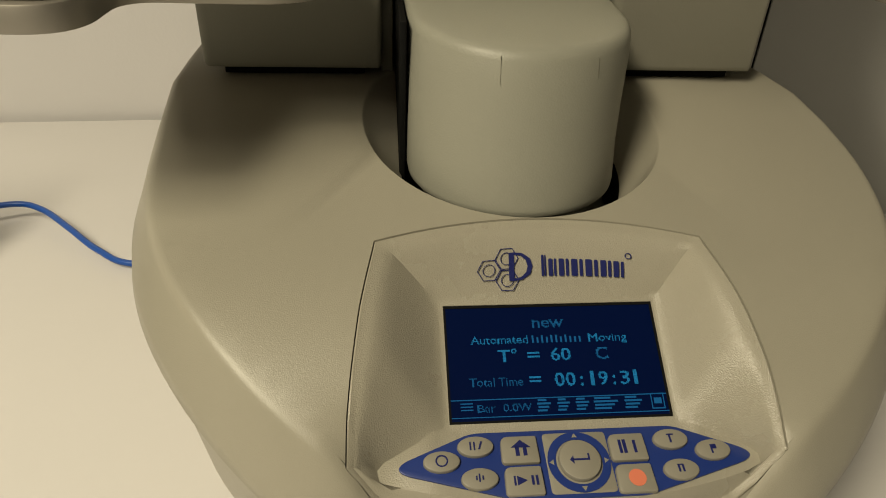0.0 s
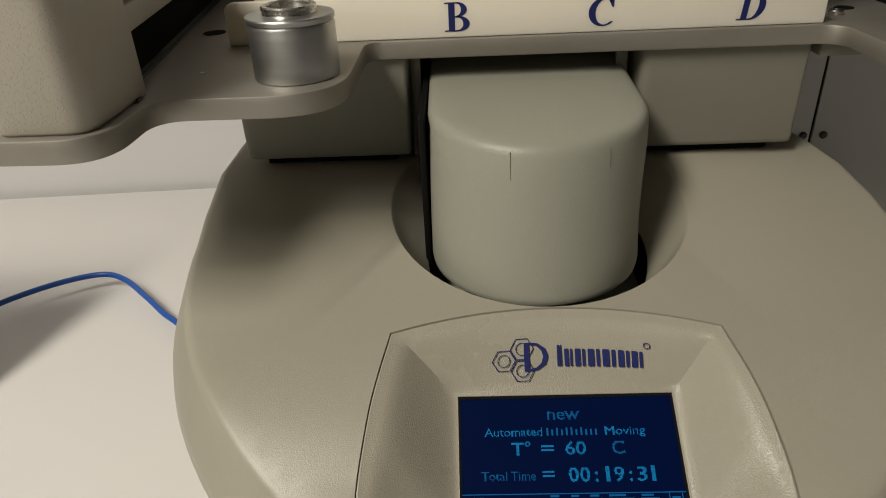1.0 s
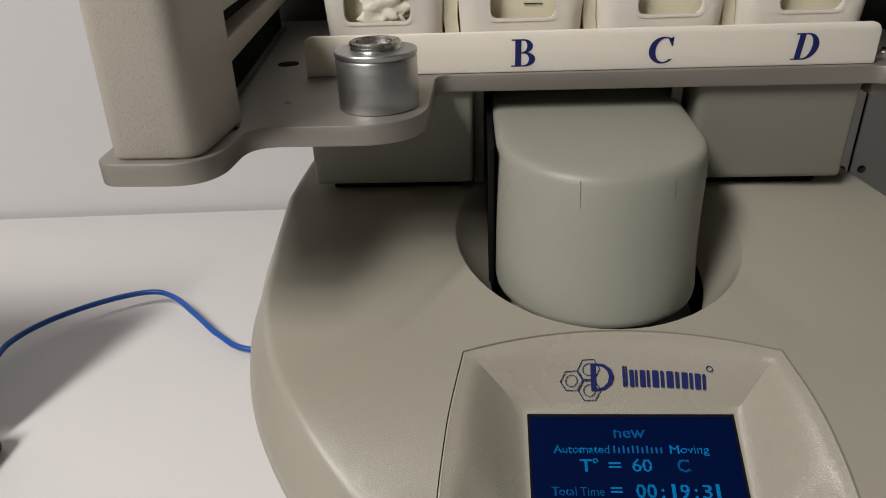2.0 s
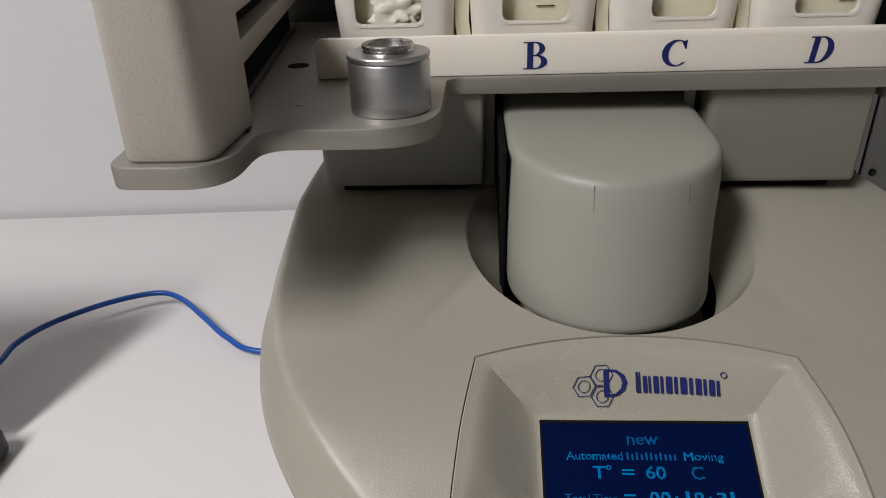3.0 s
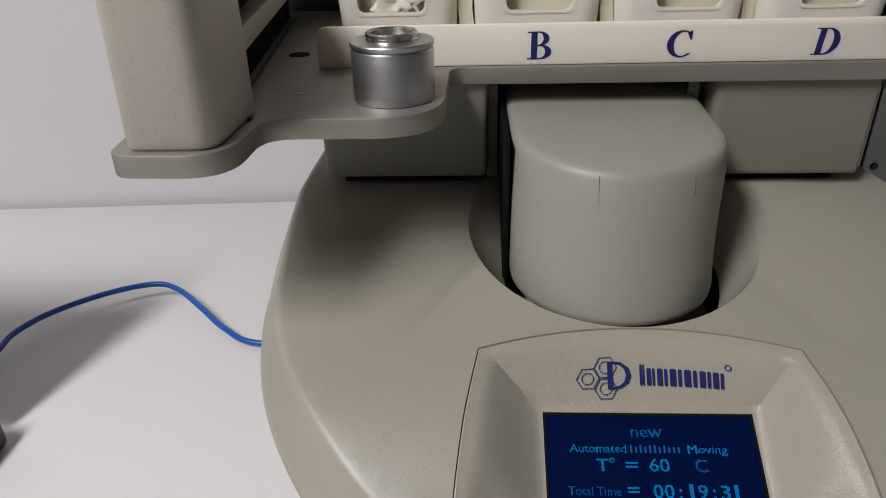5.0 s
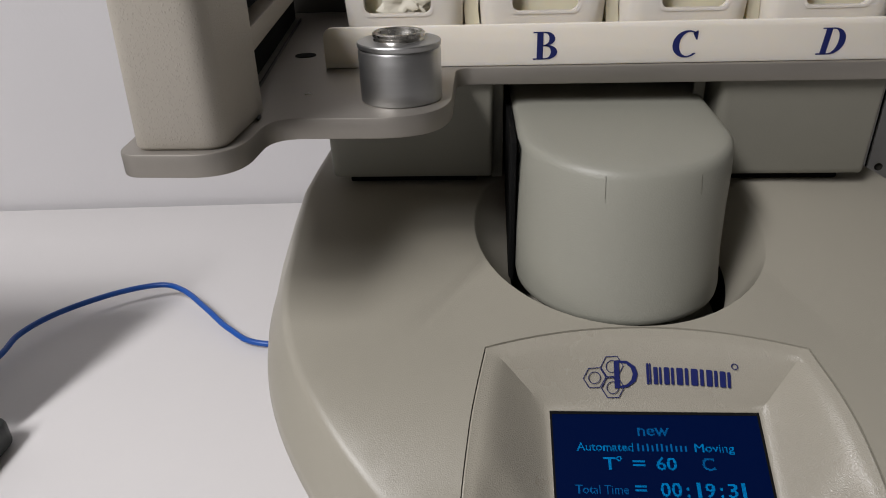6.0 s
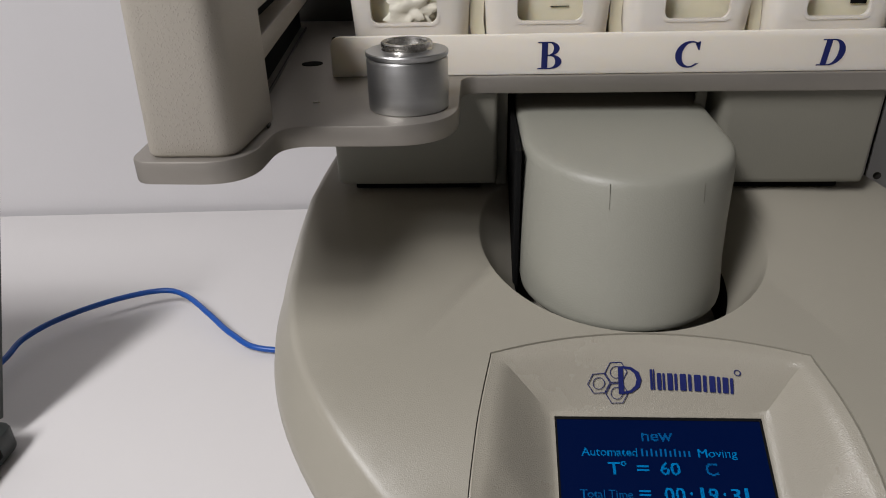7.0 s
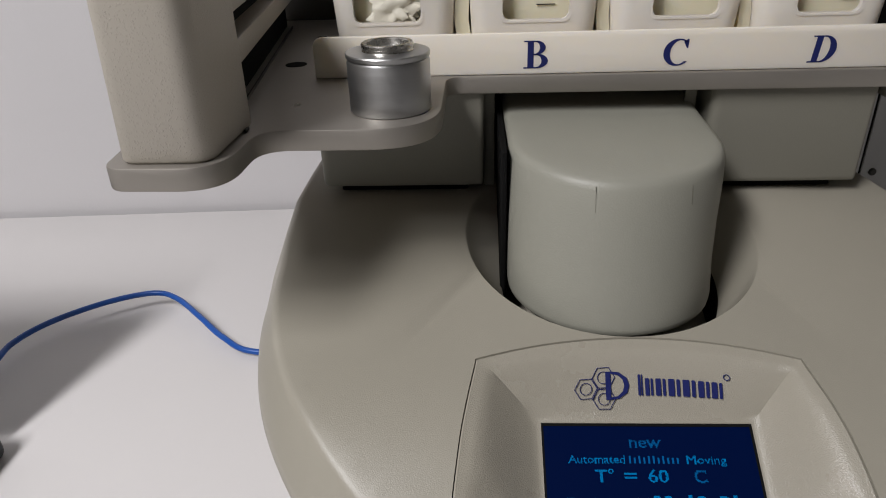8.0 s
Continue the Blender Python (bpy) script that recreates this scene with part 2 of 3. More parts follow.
def console_outline(d=0.0, n=18):
    """Outline of the console insert, counter-clockwise from the back right corner; d shrinks it. Lists by side."""
    top = [(0.0775 - 0.155 * i / n, 0.0165 + 0.0135 * (1 - (1 - 2 * i / n) ** 2)) for i in range(n + 1)]
    ys = [0.0165 - 0.0895 * i / n for i in range(n + 1)]
    xs = [float(np.interp(-y, [-a for a, b in SIDE_X], [b for a, b in SIDE_X])) for y in ys]
    left = [(-x, y) for x, y in zip(xs, ys)]
    bottom = [(-0.0895 + 0.179 * i / n, -0.073 - 0.0165 * (1 - (1 - 2 * i / n) ** 2)) for i in range(n + 1)]
    right = [(x, y) for x, y in zip(xs, ys)][::-1]
    loop = top[:-1] + left[:-1] + bottom[:-1] + right[:-1]
    return inset(loop, d) if d else loop


def lid():
    base = crease()
    bm = bmesh.new()
    hole = console_outline(-0.0003)
    rim = inset(base, 0.0045)
    pts = rim + WELL + hole
    # a grid of extra points keeps the dome smooth
    a, b, c = len(rim), len(WELL), len(hole)
    extra = []
    for gx in range(-18, 19):
        for gy in range(-8, 15):
            p = Vector((gx * 0.01 + 0.0013, gy * 0.008 + 0.0007))
            if inside(p, inset(base, 0.007)) and not inside(p, circle(0.0005, 0.115, 0.089)) and not inside(p, console_outline(-0.004)) and p.y < 0.02:
                extra.append((p.x, p.y))
    edges = []
    for s, n in ((0, a), (a, b), (a + b, c)):
        edges += [(s + i, s + (i + 1) % n) for i in range(n)]
    vs, es, fs, *_ = geometry.delaunay_2d_cdt([Vector(p) for p in pts + extra], edges, [], 0, 1e-7)
    bv = [bm.verts.new((p.x, p.y, uz(p.y, p.x))) for p in vs]
    for f in fs:
        m = sum((vs[i] for i in f), Vector((0, 0))) / len(f)
        if inside(m, rim) and not inside(m, WELL) and not inside(m, hole):
            bm.faces.new([bv[i] for i in f])
    rings = []
    for off, drop in ((-0.0045, 0.0), (-0.0026, 0.0003), (-0.0012, 0.0010), (0.0, 0.0023), (0.0011, 0.0044), (0.0030, 0.0088), (0.0062, 0.0162), (0.0108, 0.027), (0.0122, 0.0345), (0.0116, 0.036), (0.0095, 0.0366)):
        o = inset(base, -off)
        rings.append([(x, y, uz(y if off < 0 else p[1], x if off < 0 else p[0]) - drop) for (x, y), p in zip(o, base)])
    loft(rings, False, False, bm=bm)
    wall = []
    # a dish whose sides slope gently and whose front is steep
    for u, r, drop in ((0, 0.0845, 0.0), (0.03, 0.0839, 0.0003), (0.07, 0.0829, 0.0012), (0.13, 0.0815, 0.0029), (0.5, 0.0725, 0.0130), (1, 0.0622, 0.0235), (1, 0.0616, 0.0243)):
        wall.append([(x, y, uz(y0) - drop) for (x, y), (_, y0) in zip(circle(0.0005 - 0.0015 * u, 0.115 - 0.0205 * u, r, 64), WELL)])
    loft(wall, False, False, bm=bm)
    groove = [[(x, y, uz(y, x) - z) for x, y in console_outline(-0.0003 + d)] for d, z in ((0, 0), (0.0001, 0.004))]
    loft(groove, False, False, bm=bm)
    bmesh.ops.remove_doubles(bm, verts=bm.verts, dist=1e-5)
    return bm


def inside(p, poly):
    x, y = p[0], p[1]
    hit = False
    for i in range(len(poly)):
        (x0, y0), (x1, y1) = poly[i - 1], poly[i]
        if (y0 > y) != (y1 > y) and x < (x1 - x0) * (y - y0) / (y1 - y0) + x0:
            hit = not hit
    return hit


part("lid", put(lid()), PUTTY, unit, "domed putty beige plastic lid with a round well")


def lower_body():
    base = crease()
    rings = []
    for off, drop in ((-0.004, 0.030), (0.0072, 0.0376), (0.0082, 0.0392), (0.0070, 0.048)):
        rings.append([(x, y, uz(*p[::-1]) - drop) for (x, y), p in zip(inset(base, -off), base)])
    for off, z in ((-0.004, 0.05), (-0.020, 0.012), (-0.022, 0.010)):
        rings.append([(x, y, min(z, 0.05)) for x, y in inset(base, -off)])
    return loft(rings)


part("lower_body", put(lower_body()), PUTTY, unit)
for x, y in ((-0.12, 0.0), (0.12, 0.0), (-0.12, 0.25), (0.12, 0.25)):
    part("rubber_foot", put(disc_rings([(0.012, 0.0), (0.013, 0.001), (0.013, 0.011)], 20, x, y)), BLACK, unit)


# cover over the cavity
def cavity_cover():
    def plan(r, back=0.225):
        # round front, straight sides
        pts = [(-0.0014 + r * math.cos(a), 0.090 + r * math.sin(a)) for a in [math.pi + math.pi * i / 36 for i in range(37)]]
        return pts + [(-0.0014 + x, y) for x, y in ((r + 0.0004, 0.13), (r + 0.0016, 0.18), (r + 0.003, back), (-r - 0.0014, back), (-r - 0.0010, 0.18), (-r - 0.0004, 0.13))]
    rings = []
    for d, z in ((0.012, 0.1762), (0.0044, 0.1763), (0.0020, 0.1768), (0.0006, 0.1782), (0.0, 0.1810), (0.0, 0.2000), (0.0, 0.2200), (0.0, 0.2400), (0.0, 0.2500), (0.0003, 0.2520), (0.0010, 0.2535), (0.0021, 0.2546), (0.0036, 0.2553), (0.0060, 0.2557), (0.0110, 0.2561), (0.018, 0.2563)):
        lean = 0.27 * (z - 0.18)
        # the sides draw in towards the foot, more on one side than on the other
        waist = 0.0017 * (1 - ease_in((z - 0.2) / 0.05))
        rings.append([(x - waist, y + lean, z + (0.05 * (y - 0.06) if z > 0.24 else 0.0)) for x, y in inset(plan(0.0580), d + waist)])
    return loft(rings)


cover = part("cavity_cover", put(cavity_cover()), COVER, unit, "smooth grey-green rounded cavity cover with faint scratches", 50)


# black strip added in place of the shadowed gap left of the cover
part("cover_gap_shade", put(rounded_box(-0.0636, -0.0602, 0.090, 0.226, 0.150, 0.2560, 0.001, 0.0006, 3)), BLACK, unit, "black strip for the shaded gap beside the cover")
# bore walls and floor coloured black for the shade below the cover
part("cavity_bore", put(loft([[(x, y, uz(y0) - d) for (x, y), (_, y0) in zip(circle(-0.001, 0.0945, 0.0615, 64), WELL)] for d in (0.0242, 0.060)], False, True)), BLACK, unit, "bore under the cavity cover, its shade painted black")
for x, z0, z1, w in ((-0.0190, 0.2385, 0.2510, 0.00005), (0.0285, 0.2400, 0.2490, 0.00003)):
    # fine upright scratches that follow the round front
    side = []
    for z in (z0, (z0 + z1) / 2, z1):
        yy = 0.090 - math.sqrt(0.0580 ** 2 - (x + 0.0014) ** 2) + 0.27 * (z - 0.18)
        side.append([(x - w, yy - 0.00012, z), (x + w, yy - 0.00012, z), (x + w, yy + 0.0008, z), (x - w, yy + 0.0008, z)])
    part("scratch", put(loft(side)), BOXGREY, cover, "thin dark scratch", 0)

# console insert: rim band, facets down to the display and the key area
def sz(y):
    return 0.150 + 0.60 * y


def kz(y):
    return 0.1222 + 0.25 * (y + 0.0495)


def console():
    n = 18
    bm = bmesh.new()
    r0 = console_outline(0.0002)
    r1 = console_outline(0.0030)
    # inner loop: display top, left side, front, right side
    X = 0.0003 - CX
    top = [(X + 0.0512 - 0.1024 * i / n, 0.0022) for i in range(n + 1)]
    knots = [(0.0512, 0.0022), (0.0508, -0.0478), (0.0600, -0.0520), (0.0812, -0.0640), (0.0800, -0.0705)]

    def along(u):
        seg = [math.dist(a, b) for a, b in zip(knots, knots[1:])]
        d = u * sum(seg)
        for a, b, s in zip(knots, knots[1:], seg):
            if d <= s + 1e-9:
                return (a[0] + (b[0] - a[0]) * d / s, a[1] + (b[1] - a[1]) * d / s)
            d -= s
        return knots[-1]
    side = [along(i / n) for i in range(n + 1)]
    left = [(X - x, y) for x, y in side]
    right = [(X + x, y) for x, y in side][::-1]
    bottom = [(X - 0.0800 + 0.160 * i / n, -0.0705 - 0.0115 * (1 - (1 - 2 * i / n) ** 2)) for i in range(n + 1)]
    inner = top[:-1] + left[:-1] + bottom[:-1] + right[:-1]

    def iz(y):
        return max(sz(y), kz(y)) if y < -0.0495 else sz(y)
    rings = [[(x, y, uz(y, x) - 0.004) for x, y in r0], [(x, y, uz(y, x) - 0.0006) for x, y in r0], [(x, y, uz(y, x) - 0.0001) for x, y in console_outline(0.0009)]]
    fine_in = [(x, y, iz(y)) for x, y in inner]
    for u, ease in ((0.0, 0.0), (0.06, 0.02), (0.14, 0.065), (0.24, 0.155), (0.36, 0.29), (0.6, 0.575), (0.85, 0.87), (0.95, 0.965), (1.0, 1.0)):
        rings.append([(a[0] + (b[0] - a[0]) * u, a[1] + (b[1] - a[1]) * u, (uz(a[1], a[0]) - 0.0008) * (1 - ease) + b[2] * ease) for a, b in zip(r1, fine_in)])
    loft(rings, False, False, bm=bm)
    # floor of the recess with the display opening left out
    poly = [(x, y) for x, y in inner]
    ds = rect(X - 0.0498, -0.0462, X + 0.0498, 0.0008)
    edges = [(i, (i + 1) % len(poly)) for i in range(len(poly))] + [(len(poly) + i, len(poly) + (i + 1) % 4) for i in range(4)]
    extra = [(X - 0.0505 + 0.101 * i / 10, -0.0495) for i in range(11)]
    k = len(poly) + 4
    edges += [(k + i, k + i + 1) for i in range(10)]
    vs, es, fs, *_ = geometry.delaunay_2d_cdt([Vector(p) for p in poly + ds + extra], edges, [], 0, 1e-7)
    bv = [bm.verts.new((p.x, p.y, iz(p.y))) for p in vs]
    for f in fs:
        m = sum((vs[i] for i in f), Vector((0, 0))) / len(f)
        if inside(m, poly) and not inside(m, ds):
            bm.faces.new([bv[i] for i in f])
    loft([[(x, y, sz(y)) for x, y in ds], [(x, y, sz(y) - 0.0012) for x, y in ds]], False, False, bm=bm)
    bmesh.ops.remove_doubles(bm, verts=bm.verts, dist=1e-5)
    return bm


panel = part("console_panel", put(console()), CONSOLE, unit, "beige facetted console insert round the display", 38)

# frame of the display plane: x across, y up the slope
UPM = Matrix.Translation((0.0003 - CX, -0.1, 0.150)) @ pose(0, 0, 0, math.degrees(math.atan(0.60)), 0, 0)
SL = math.sqrt(1 + 0.36)
disp = part("display", flat([rect(-0.0497, -0.0459 * SL, 0.0497, 0.0004)], UPM @ Matrix.Translation((0, 0, -0.0013)), 0.0006), SCREEN, panel, "dark blue backlit liquid crystal display", 0)
part("display_bezel", ring_strip(rect(-0.0503, -0.0464 * SL, 0.0503, 0.0010), rect(-0.0487, -0.0452 * SL, 0.0487, -0.0006), UPM @ Matrix.Translation((0, 0, -0.0009)), 0.0006), BLACK, panel, "thin black display bezel", 0)
TX = UPM @ Matrix.Translation((0, 0, -0.0006))


DOT = 0.00044


def say(words, x0, x1, y, size, mat=LCDTEXT, bold=0.0):
    """A word on the display between x0 and x1, made of the square dots of the liquid crystal."""
    bm = lettering(words, 1.0, Matrix.Identity(4))
    bmesh.ops.triangulate(bm, faces=bm.faces)
    left, right = min(v.co.x for v in bm.verts), max(v.co.x for v in bm.verts)
    fx = (x1 - x0) / (right - left)
    tris = [[((v.co.x - left) * fx, v.co.y * size) for v in f.verts] for f in bm.faces]
    bm.free()
    pts = np.array(tris)
    lo, hi = pts.min((0, 1)), pts.max((0, 1))
    gx, gy = np.meshgrid(np.arange(lo[0], hi[0] + DOT, DOT), np.arange(DOT * math.floor(lo[1] / DOT), hi[1] + DOT, DOT))
    hit = np.zeros(gx.shape, bool)
    for (ax, ay), (bx, by), (cx, cy) in tris:
        det = (by - cy) * (ax - cx) + (cx - bx) * (ay - cy)
        if abs(det) < 1e-14:
            continue
        u = ((by - cy) * (gx - cx) + (cx - bx) * (gy - cy)) / det
        v = ((cy - ay) * (gx - cx) + (ax - cx) * (gy - cy)) / det
        hit |= (u >= -bold) & (v >= -bold) & (u + v <= 1 + bold)
    out = bmesh.new()
    m = TX @ Matrix.Translation((x0, y * SL, 0.0002))
    h = DOT * 0.44
    for px, py in zip(gx[hit], gy[hit]):
        out.faces.new([out.verts.new(m @ Vector((px + i * h, py + j * h, 0))) for i, j in ((-1, -1), (1, -1), (1, 1), (-1, 1))])
    return part("display_text", out, mat, disp, "cyan lettering", 0)


say("new", -0.0085, 0.0058, -0.0092, 0.0074, LCDDIM, 0.12)
say("Automated", -0.0378, -0.0116, -0.0155, 0.0054)
say("Moving", 0.0170, 0.0350, -0.0155, 0.0054)
say("T\u00b0", -0.0258, -0.0174, -0.0228, 0.0082, LCDTEXT, 0.06)
say("=", -0.0124, -0.0074, -0.0228, 0.0085, LCDTEXT, 0.1)
say("60", -0.0016, 0.0074, -0.0228, 0.0082, LCDTEXT, 0.08)
say("C", 0.0193, 0.0246, -0.0228, 0.0082, LCDDIM, 0.1)
say("Total Time", -0.0398, -0.0158, -0.0322, 0.0054, LCDDIM)
say("=", -0.0126, -0.0080, -0.0325, 0.0078, LCDTEXT, 0.1)
for i, sign in enumerate("00:19:31"):
    # signs of equal pitch, narrow ones in the middle of their place
    w = {":": 0.0011, "1": 0.0013}.get(sign, 0.0041)
    mid = 0.0009 + 0.00500 * i
    say(sign, mid - w / 2, mid + w / 2, -0.0330, 0.0088, LCDTEXT, 0.1)
say("Bar", -0.0370, -0.0290, -0.0420, 0.0050, LCDDIM)
say("0.0W", -0.0258, -0.0130, -0.0420, 0.0050, LCDDIM)
# middle word and status signs as bars
bars = [rect(-0.0096 + 0.0022 * i, -0.0155 * SL, -0.0088 + 0.0022 * i, (-0.0155 + (0.0030 if i in (0, 2, 4, 5, 7) else 0.0023)) * SL) for i in range(11)]
tagged(part("display_bar", flat(bars, TX, 0.0002), LCDDIM, disp, "", 0), kind="stuff")
status = [rect(-0.0445, (-0.0412 + 0.0012 * i) * SL, -0.0390, (-0.0408 + 0.0012 * i) * SL) for i in range(3)]
for x0, w in ((-0.0105, 0.006), (-0.0015, 0.0055), (0.0068, 0.006), (0.0150, 0.0110), (0.0290, 0.0080)):
    for k in range(4):
        status.append(rect(x0 + 0.0004 * (k % 2), (-0.0424 + 0.0013 * k) * SL, x0 + w * (0.7 + 0.3 * ((k * 7) % 3) / 2), (-0.0417 + 0.0013 * k) * SL))
status += [rect(0.0412, -0.0430 * SL, 0.0416, -0.0370 * SL), rect(0.0468, -0.0430 * SL, 0.0472, -0.0370 * SL), rect(0.0412, -0.0374 * SL, 0.0472, -0.0370 * SL), rect(0.0412, -0.0430 * SL, 0.0472, -0.0426 * SL), rect(0.0425, -0.0410 * SL, 0.0460, -0.0388 * SL)]
status += [rect(-0.049, -0.03745 * SL, 0.049, -0.0371 * SL), rect(-0.049, -0.0440 * SL, 0.049, -0.0437 * SL)]
tagged(part("status_line", flat(status, TX, 0.0002), LCDDIM, disp, "row of small cyan status signs", 0), kind="stuff")

# keypad on the flatter front of the console
KM = Matrix.Translation((0.0025 - CX, -0.0661 - 0.1, kz(-0.0661))) @ pose(0, 0, 0, math.degrees(math.atan(0.25)), 0, 0)


def lens_shape(hw, hh, flatw, r=0.004):
    return fillet([(-hw, 0.0, r), (-flatw * 0.6, -hh, 0.02), (flatw * 0.6, -hh, 0.02), (hw, 0.0, r), (flatw, hh, 0.02), (-flatw, hh, 0.02)], 8)


def laid(outline, m, h, edge=0.0006):
    bm = prism(outline, 0.0, h, edge)
    bmesh.ops.transform(bm, matrix=m, verts=bm.verts)
    return bm


keypad = part("keypad", laid(lens_shape(0.0805, 0.0150, 0.044), KM, 0.0012, 0.0003), BLUE, panel, "blue lens-shaped keypad with beige keys")


def key(outline, h=0.0032, edge=0.0008):
    return part("key", laid(outline, KM, h, edge), KEY, keypad)


SMALL_KEYS = ((-0.0570, 0.0022), (-0.0425, 0.0082), (-0.0421, -0.0058), (0.0412, 0.0080), (0.0582, 0.0024), (0.0419, -0.0056))
for x, y in SMALL_KEYS:
    key(circle(x, y, 0.0076, 28, 0.0046))
BLOCKS = ((-0.0238, 0.0058), (-0.0238, -0.0076), (0.0222, 0.0050), (0.0222, -0.0086))
for x, y in BLOCKS:
    key(fillet([(x - 0.0085, y - 0.0060, 0.002), (x + 0.0075, y - 0.0060, 0.001), (x + 0.0072, y + 0.0062, 0.001), (x - 0.0080, y + 0.0062, 0.003)], 4))
key(fillet([(-0.0138, -0.0135, 0.002), (0.0138, -0.0135, 0.002), (0.0138, 0.0135, 0.002), (-0.0138, 0.0135, 0.002)], 4), 0.0016)
part("key_ring", ring_strip(circle(0, 0, 0.0132, 40), circle(0, 0, 0.0098, 40), KM @ Matrix.Translation((0, 0, 0.0016)), 0.0004), BLUE, keypad, "blue ring round the enter key")
for k in range(4):
    # small arrow heads on the ring
    a = math.pi / 2 * k
    tip = [(0.0126 * math.cos(a), 0.0126 * math.sin(a)), (0.0108 * math.cos(a + 0.11), 0.0108 * math.sin(a + 0.11)), (0.0108 * math.cos(a - 0.11), 0.0108 * math.sin(a - 0.11))]
    part("arrow_sign", flat([tip[::-1]], KM @ Matrix.Translation((0, 0, 0.0020)), 0.0002), KEY, keypad, "", 0)
key(circle(0, 0, 0.0088, 36), 0.0042)
SIGN = KM @ Matrix.Translation((0, 0, 0.0032))
signs = [rect(-0.0262, 0.0030, -0.0246, 0.0070), rect(-0.0230, 0.0030, -0.0214, 0.0070), [(-0.0280, 0.0066), (-0.0196, 0.0066), (-0.0238, 0.0100)], [(-0.0272, -0.0096), (-0.0230, -0.0076), (-0.0272, -0.0056)], rect(-0.0286, -0.0096, -0.0278, -0.0056), rect(-0.0214, -0.0096, -0.0204, -0.0056), rect(-0.0196, -0.0096, -0.0186, -0.0056)]
signs += [rect(0.0404, 0.0060, 0.0412, 0.0098), rect(0.0396, 0.0094, 0.0426, 0.0100), rect(0.0570, 0.0004, 0.0577, 0.0044), rect(0.0577, 0.0024, 0.0596, 0.0044), rect(0.0404, -0.0070, 0.0412, -0.0040), rect(0.0422, -0.0070, 0.0430, -0.0040), rect(0.0404, -0.0042, 0.0430, -0.0037)]
signs += [rect(-0.0450, 0.0064, -0.0444, 0.0100), rect(-0.0434, 0.0064, -0.0428, 0.0100), [(-0.0416, 0.0066), (-0.0408, 0.0066), (-0.0396, 0.0100), (-0.0404, 0.0100)], rect(-0.0426, -0.0074, -0.0420, -0.0040), rect(-0.0438, -0.0066, -0.0432, -0.0048), rect(-0.0412, -0.0066, -0.0406, -0.0048), rect(0.0178, 0.0022, 0.0190, 0.0082), rect(0.0196, 0.0022, 0.0210, 0.0082), rect(0.0240, 0.0022, 0.0252, 0.0078)]
for o in signs:
    part("key_sign", flat([o], SIGN, 0.0002), NAVY, keypad, "", 0)
part("key_sign", ring_strip(circle(-0.057, 0.0022, 0.0026, 20), circle(-0.057, 0.0022, 0.0020, 20), SIGN, 0.0002), NAVY, keypad, "", 0)
part("enter_sign", flat([rect(-0.0030, -0.0006, 0.0040, 0.0002), rect(0.0033, 0.0002, 0.0040, 0.0022), [(-0.0044, -0.0002), (-0.0028, -0.0020), (-0.0028, 0.0016)]], KM @ Matrix.Translation((0, 0, 0.0042)), 0.0002), NAVY, keypad, "", 0)
part("record_dot", flat([circle(0.0222, -0.0086, 0.0036, 24)], SIGN, 0.0002), RED, keypad, "red round record sign", 0)

# emblem above the display: hexagons and word-sized bars on the sloping back facet
v0, v1 = Vector((0.0, 0.0022, sz(0.0022))), Vector((0.0, 0.0235, uz(0.0235) - 0.0008))
up = (v1 - v0).normalized()
out = Vector((1, 0, 0)).cross(up)
LM = Matrix.Translation(v0 + Vector((0.0003 - CX, -0.1, 0)) + out * 0.0003) @ Matrix(((1, 0, 0), (0, up.y, out.y), (0, up.z, out.z))).to_4x4()


def on_facet(bm):
    """Lays flat signs on the curved back facet."""
    inv, X = LM.inverted(), 0.0003 - CX
    for v in bm.verts:
        p = inv @ v.co
        x, w = p.x + X, min(1.0, max(0.0, p.y / (v1 - v0).length))
        f = ((X + 0.0512) * (1 - w) + 0.0715 * w - x) / (0.1024 * (1 - w) + 0.143 * w)
        ay = 0.0105 + 0.0135 * (1 - (1 - 2 * f) ** 2)
        y = 0.0022 * (1 - w) + ay * w
        z = sz(0.0022) * (1 - w) + (uz(ay) - 0.0008) * w
        v.co = Vector((x, y - 0.1, z)) + out * (p.z + 0.0003)
    return bm


def hexagon(cx, cy, r):
    return [(cx + r * math.cos(math.pi * k / 3), cy + r * math.sin(math.pi * k / 3)) for k in range(6)]


for hx, hy in ((-0.0277, 0.0150), (-0.0190, 0.0200), (-0.0190, 0.0098)):
    part("emblem_hexagon", on_facet(ring_strip(hexagon(hx, hy, 0.0057), hexagon(hx, hy, 0.0053), LM, 0.0003)), NAVY, panel, "thin navy outlined hexagon emblem", 0)
    part("emblem_hexagon", on_facet(ring_strip(circle(hx, hy, 0.0030, 24), circle(hx, hy, 0.0027, 24), LM, 0.0003)), NAVY, panel, "", 0)
part("emblem_bar", on_facet(flat([rect(-0.0180, 0.0094, -0.0155, 0.0228)], LM, 0.0003)), NAVY, panel, "navy plain bar", 0)
part("emblem_bow", on_facet(flat([[(-0.0155, 0.0094), (-0.0115, 0.0099), (-0.0078, 0.0125), (-0.0066, 0.0161), (-0.0078, 0.0197), (-0.0115, 0.0223), (-0.0155, 0.0228), (-0.0155, 0.0217), (-0.0122, 0.0211), (-0.0098, 0.0189), (-0.0090, 0.0161), (-0.0098, 0.0133), (-0.0122, 0.0111), (-0.0155, 0.0105)]], LM, 0.0003)), NAVY, panel, "navy plain bow", 0)
